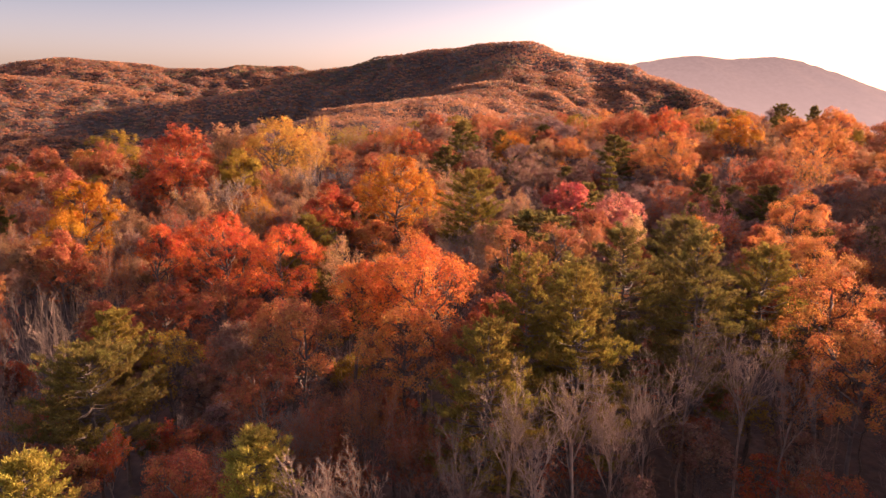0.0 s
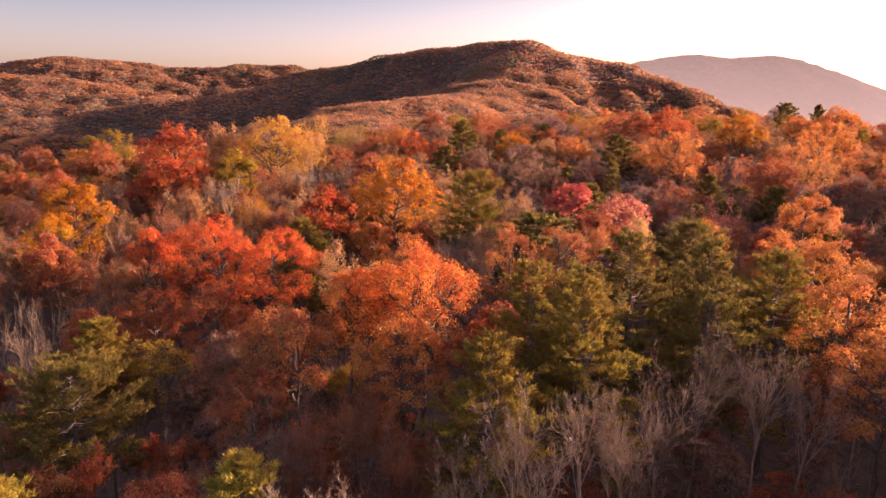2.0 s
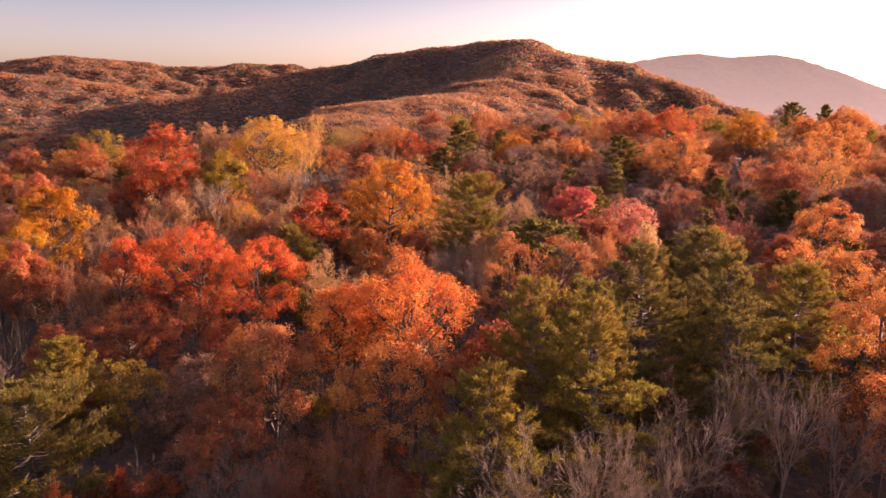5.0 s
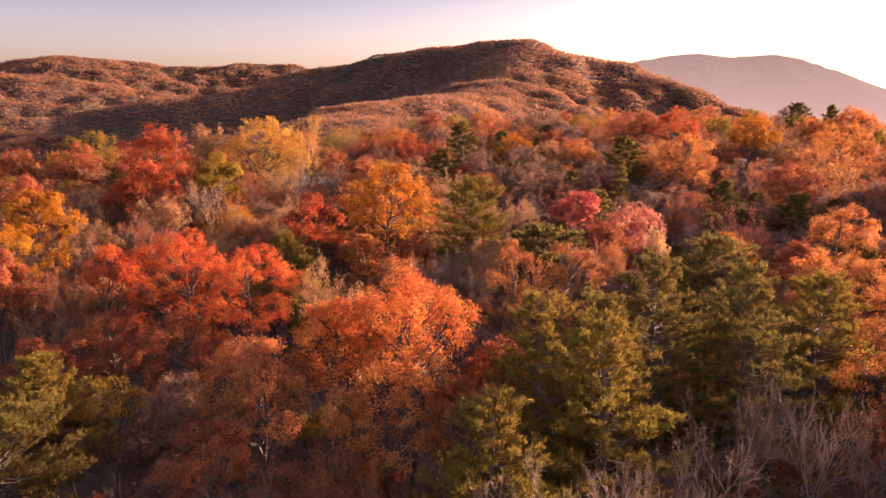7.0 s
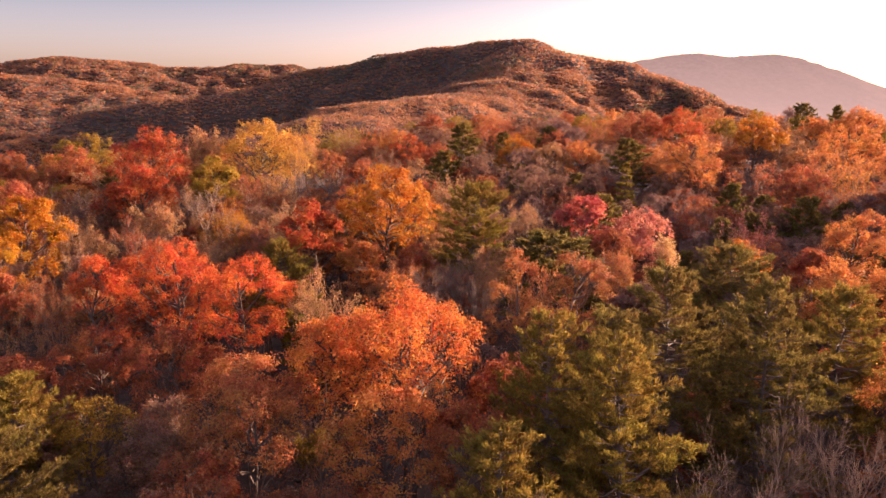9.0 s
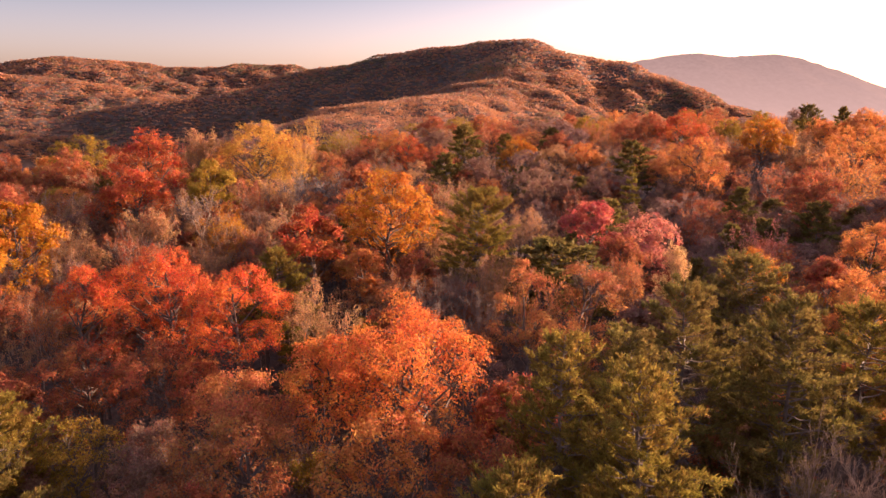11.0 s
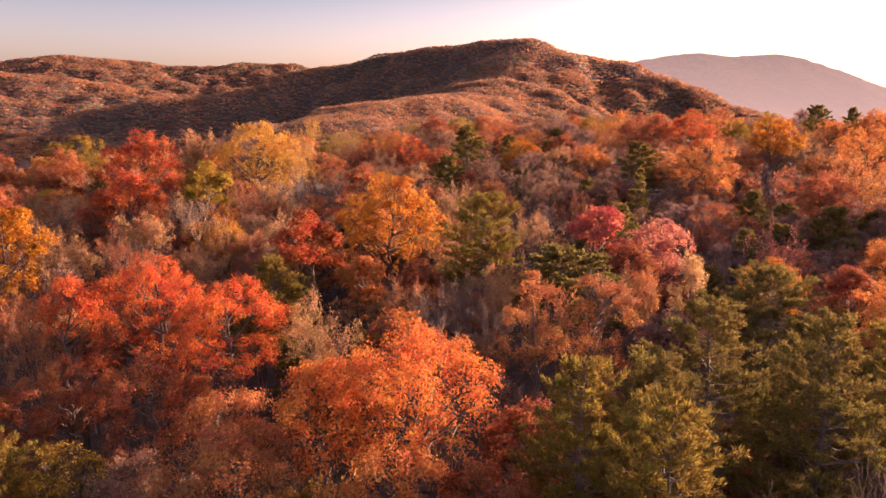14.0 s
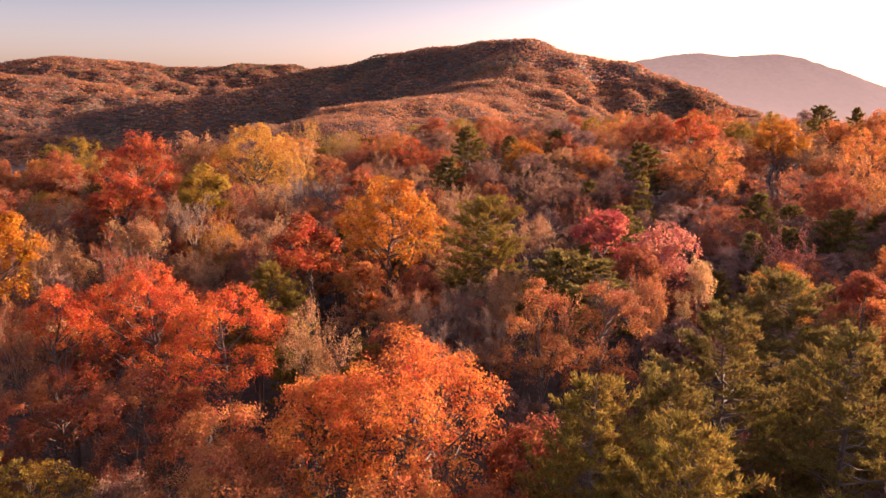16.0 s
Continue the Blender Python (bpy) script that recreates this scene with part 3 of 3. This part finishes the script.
plant("oak", "amber", 56.1, 123, 25.8, 5.4)
plant("scrub", "green", 80.9, 154, 28.0, 3.5)
plant("scrub", "green", 88.3, 154, 27.6, 2.0)
plant("oak", "orange", 84.5, 140, 27.1, 4.9)
plant("oak", "orange", 75.2, 140, 25.4, 4.4)
plant("oak", "orange", 71.8, 122, 24.5, 5.8)
plant("thin", "orange", 54.7, 96, 21.8, 5.6)
plant("oak", "rust", 46.4, 90, 20.1, 3.8)
plant("thin", "rust", 46.3, 102, 19.9, 5.0)
plant("oak", "gold", -38.3, 69, 19.4, 3.7, own=True, deep=7.5)
plant("oak", "gold", -36.7, 61.5, 17.2, 2.8, own=True, deep=5.5)
plant("oak", "rust", -45.3, 79, 19.5, 3.0)
plant("thin", "tan", -41.0, 81, 17.5, 3.8)
plant("thin", "tan", -35.7, 72, 16.2, 2.7)
plant("bare", "tan", -31.7, 78, 18.3, 4.2)
plant("thin", "tan", -29.0, 76, 17.9, 2.5)
plant("bare", "tan", -27.0, 83, 19.0, 2.6)
plant("thin", "gold", -22.7, 81, 17.6, 3.8)
plant("thin", "tan", -20.2, 96, 19.0, 3.9)
plant("oak", "scarlet", -11.3, 67.5, 19.2, 3.5)
plant("oak", "amber", -4.6, 73.6, 21.9, 5.3, own=True, deep=9.5)
plant("scrub", "yellowgreen", 3.5, 67.6, 20.8, 4.2, own=True)
plant("bare", "purple", 10.7, 85, 16.5, 4.2)
plant("oak", "crimson", 15.1, 73, 18.7, 3.1, own=True, deep=5)
plant("oak", "pink", 20.5, 73, 17.3, 4.2, own=True, deep=6.5)
plant("bare", "purple", 26.1, 71, 17.9, 2.8)
plant("thin", "pink", 29.8, 68, 18.1, 2.8)
plant("scrub", "green", 9.8, 64, 16.8, 5.8)
plant("oak", "copper", 5.6, 50.4, 18.2, 2.1, own=True, deep=7.5)
plant("oak", "copper", 9.8, 51.6, 17.7, 3.2, own=True, deep=8.0)
plant("thin", "copper", 13.8, 56, 17.3, 1.7)
plant("thin", "cream", 18.5, 59, 17.4, 1.5)
plant("oak", "amber", 24.0, 58, 17.2, 2.5, own=True)
plant("oak", "orange", 32.6, 57.5, 19.6, 3.2, own=True)
plant("oak", "orange", 27.2, 50.5, 17.4, 2.6, own=True)
plant("oak", "orange", 31.5, 50.5, 16.8, 3.4, own=True)
plant("scrub", "yellowgreen", -11.9, 58.4, 17.5, 3.2, own=True)
plant("thin", "tan", -7.4, 50.6, 16.6, 2.3, own=True)
plant("oak", "red", -18.4, 53.2, 18.4, 4.6, own=True, deep=7.0)
plant("oak", "red", -12.7, 50.0, 17.9, 3.4, own=True, deep=6.0)
plant("oak", "red", -22.4, 51.2, 17.8, 2.2, own=True, deep=5.0)
plant("oak", "rust", -16.4, 47.6, 13.8, 3.4, own=True)
plant("oak", "rust", -22.1, 49.0, 13.6, 3.0, own=True)
plant("oak", "coral", -1.0, 38.2, 19.4, 4.5, own=True, deep=6.5)
plant("oak", "coral", -4.6, 37.6, 17.9, 2.5, own=True, deep=5.0)
plant("oak", "copper", -8.0, 35.6, 16.2, 3.0, own=True)
plant("oak", "orange", -1.8, 33.8, 16.2, 2.8, own=True)
plant("oak", "rust", 1.6, 34.6, 15.2, 2.3, own=True)
plant("pine", "green", 12.6, 41.5, 19.4, 4.9, own=True)
plant("scrub", "green", 20.6, 52.0, 18.2, 4.2)
plant("pine", "green", 16.8, 38.8, 19.6, 4.3, own=True)
plant("scrub", "yellowgreen", 23.0, 43.4, 17.8, 3.9, own=True)
plant("pine", "yellowgreen", 7.6, 31.9, 19.0, 4.5, own=True)
plant("pine", "yellowgreen", 5.3, 35.2, 19.1, 4.3, own=True)
plant("pine", "green", 8.8, 37.4, 18.3, 4.2, own=True)
plant("bare", "grey", 13.9, 32.8, 17.0, 2.7, own=True)
plant("bare", "grey", 16.6, 31.6, 15.8, 2.2, own=True)
plant("scrub", "yellowgreen", 2.2, 28.0, 17.5, 2.9, own=True)
plant("shrub", "olive", -18.4, 41.2, 12.0, 2.3, own=True)
plant("thin", "brown", -11.1, 36, 14.4, 2.2)
plant("scrub", "green", -20.6, 34.8, 13.6, 4.2, own=True)
plant("scrub", "yellowgreen", -21.4, 39.8, 14.2, 2.5, own=True)
plant("bare", "tan", -23.8, 36.6, 17.2, 3.4, own=True)
plant("scrub", "lime", -16.2, 22.0, 14.0, 2.0, own=True)
plant("scrub", "lime", -7.4, 22.6, 14.8, 2.2, own=True)
plant("bare", "tan", -4.5, 19.8, 15.7, 1.6, own=True)
plant("bare", "tan", -2.3, 20.4, 15.0, 1.7, own=True)
plant("bare", "tan", 2.9, 25.4, 16.5, 1.9, own=True)
plant("bare", "tan", 6.1, 25.6, 16.4, 2.1, own=True)
plant("bare", "tan", 1.1, 24.0, 14.4, 1.7, own=True)
plant("bare", "tan", 4.4, 24.2, 14.6, 1.7, own=True)
plant("bare", "tan", 8.0, 26.4, 14.8, 1.8, own=True)
plant("bare", "grey", 10.6, 29.6, 15.2, 2.2, own=True)
plant("bare", "grey", 18.8, 31.0, 14.6, 1.8, own=True)
plant("oak", "orange", 22.6, 31.4, 16.2, 3.0, own=True)
plant("oak", "orange", 24.8, 38.4, 17.2, 3.4, own=True)
plant("oak", "rust", 28.0, 34.5, 17.0, 3.4)
plant("oak", "rust", -11.2, 24.6, 12.2, 2.8, own=True)
plant("bare", "brown", -8.0, 30.5, 13.5, 2.6)
plant("thin", "rust", -1.0, 29.5, 13.0, 2.6)
plant("oak", "rust", -9.8, 33.0, 13.6, 2.5)
plant("thin", "rust", -6.4, 30.4, 12.8, 2.3)
plant("thin", "copper", -3.6, 31.5, 13.0, 2.2)
plant("bare", "tan", -9.6, 29.0, 13.4, 2.8)
plant("thin", "scarlet", -12.5, 29.5, 10.5, 2.4)
plant("oak", "rust", -13.5, 40.5, 11.0, 2.4)
plant("thin", "brown", -7.0, 26.0, 10.5, 2.2)
plant("thin", "rust", 2.5, 30.5, 12.5, 2.2)
plant("bare", "tan", -0.4, 56.5, 15.6, 2.2, own=True)
plant("bare", "tan", 2.2, 59.5, 16.0, 2.3, own=True)
plant("bare", "tan", 0.8, 52.0, 14.8, 2.0, own=True)
plant("thin", "tan", 4.6, 61.0, 16.2, 2.2)
plant("bare", "tan", 3.4, 54.6, 15.0, 2.0, own=True)
plant("thin", "copper", -2.6, 60.5, 15.6, 2.4)
# five tall trees out of view at right, added to shade the slope
plant("oak", "rust", 67, 87.5, 28.5, 4.6)
plant("oak", "copper", 72.5, 92.5, 28.5, 4.6)
plant("oak", "orange", 78, 97, 28.5, 4.6)
plant("oak", "rust", 83.5, 102, 28.5, 4.6)
plant("oak", "copper", 89, 106, 28.5, 4.6)
plant("shrub", "rust", 57, 90, 17.0, 3.4)
plant("shrub", "brown", 61, 94, 17.0, 3.4)
plant("shrub", "purple", 63, 99, 17.0, 3.4)
plant("shrub", "rust", 66, 103, 17.0, 3.4)
plant("shrub", "brown", 60, 86, 17.0, 3.4)
plant("shrub", "purple", 69, 97, 17.0, 3.4)
plant("shrub", "rust", 72, 104, 17.0, 3.4)

# the rest of the wood between and below them


def canopy(x, y):
    return float(near_ground(np.float64(x), np.float64(y))) + 15.5


def fill():
    """Lower trees between the ones above, back to the far edge of the rise."""
    rng = random.Random(11)
    y = -26.0
    while y < 205:
        gap = 8.0 if y < 10 else 4.2 if y < 70 else 5.2 if y < 112 else 5.8
        half = 0.74 * max(y, 10) + 22
        x = -half
        while x < half + 25:
            px, py = x + rng.uniform(-0.4, 0.4) * gap, y + rng.uniform(-0.4, 0.4) * gap
            x += gap
            r = rng.uniform(1.9, 3.0) if y < 70 else rng.uniform(2.8, 4.2) if y < 112 else rng.uniform(3.4, 5.0)
            if py > np.clip(150 + 0.3 * px, 126, 168) + 22 or any((px - a) ** 2 + (py - b) ** 2 < (0.6 * (c + r)) ** 2 for a, b, c in TAKEN):
                continue
            k = rng.random()
            # unseen taller oaks right of the view, added to cast shade leftwards
            if px > 0.72 * py + 5:
                kind, hue, drop, r = "oak", rng.choice(("rust", "copper", "orange")), rng.uniform(-1.5, 0.5), r * 1.2
            elif y < 30:
                kind = "bare" if k < 0.4 else "thin" if k < 0.7 else "shrub" if k < 0.95 else "pine"
                hue = "green" if kind == "pine" else rng.choice(("brown", "purple", "rust"))
                drop = rng.uniform(4.0, 8.0)
            elif y < 62:
                kind = "bare" if k < 0.25 else "thin" if k < 0.6 else "pine" if k < 0.7 else "oak"
                hue = "green" if kind == "pine" else rng.choice(("rust", "rust", "brown", "copper", "tan"))
                drop = rng.uniform(1.6, 5.0)
                if -26 < px < -8 and py < 48:
                    drop += 2.0
            else:
                kind = "bare" if k < 0.2 else "thin" if k < 0.45 else "pine" if k < 0.53 else "oak"
                hue = "green" if kind == "pine" else rng.choice(("rust", "rust", "copper", "brown", "purple", "olive", "orange", "tan"))
                drop = rng.uniform(1.8, 5.0)
                # darker hues on the right slope stand in for the shade there
                if px > 10 and y < 112:
                    drop, hue = rng.uniform(4.0, 7.5), rng.choice(("rust", "brown", "purple"))
                    if rng.random() < 0.3:
                        kind, hue, drop = "pine", "green", drop - 1.5
                if px < -12 and y < 96 and kind != "pine":
                    kind, hue = rng.choice((("bare", "tan"), ("thin", "tan"), ("thin", "rust")))
            if py >= 112:
                plant("oak" if kind == "bare" else kind, hue, px, py, canopy(px, py) - drop, r, None, 24, 400)
            else:
                plant(kind, hue, px, py, canopy(px, py) - drop, r, None, -50 if py < 8 or px > 0.72 * py + 9 else 24, 115)
        y += gap
    # a lower storey of young trees and saplings in the shade
    for _ in range(170):
        py = rng.uniform(16, 62)
        px = rng.uniform(-0.72 * py - 4, 0.72 * py + 4)
        kind = rng.choice(("shrub", "shrub", "thin", "bare"))
        plant(kind, rng.choice(("rust", "brown", "purple", "scarlet", "olive", "copper")), px, py, canopy(px, py) - rng.uniform(5.5, 9.5), rng.uniform(1.3, 2.3), None, 12, 115)
    for _ in range(230):
        py = rng.uniform(62, 112)
        px = rng.uniform(-0.72 * py - 6, 0.72 * py + 6)
        # at right only the darker hues again, for the slope's shade
        plant(rng.choice(("shrub", "thin", "shrub")), rng.choice(("rust", "brown", "purple") if px > 15 else ("rust", "brown", "tan", "copper", "purple")), px, py, canopy(px, py) - rng.uniform(3.5, 8), rng.uniform(2.0, 3.4), None, 18, 115)
    for _ in range(70):
        py = rng.uniform(76, 106)
        px = rng.uniform(-30, 4)
        plant(rng.choice(("shrub", "thin", "oak")), rng.choice(("brown", "tan", "rust", "copper")), px, py, canopy(px, py) - rng.uniform(4.0, 7.0), rng.uniform(2.0, 3.2), None, 18, 115)
    for _ in range(60):
        py = rng.uniform(88, 132)
        px = rng.uniform(-0.72 * py - 8, -40)
        plant(rng.choice(("shrub", "oak", "oak")), rng.choice(("rust", "copper", "brown", "orange")), px, py, canopy(px, py) - rng.uniform(2.5, 5.5), rng.uniform(2.6, 3.8), None, 18, 115)
    # the dark thicket on the slope below the far trees
    for _ in range(150):
        py = rng.uniform(74, 118)
        px = rng.uniform(22, 0.6 * py + 4)
        plant(rng.choice(("shrub", "thin", "oak")), rng.choice(("purple", "brown", "purple", "rust")), px, py, canopy(px, py) - rng.uniform(5.5, 8.5), rng.uniform(2.2, 3.4), None, 18, 115)


fill()
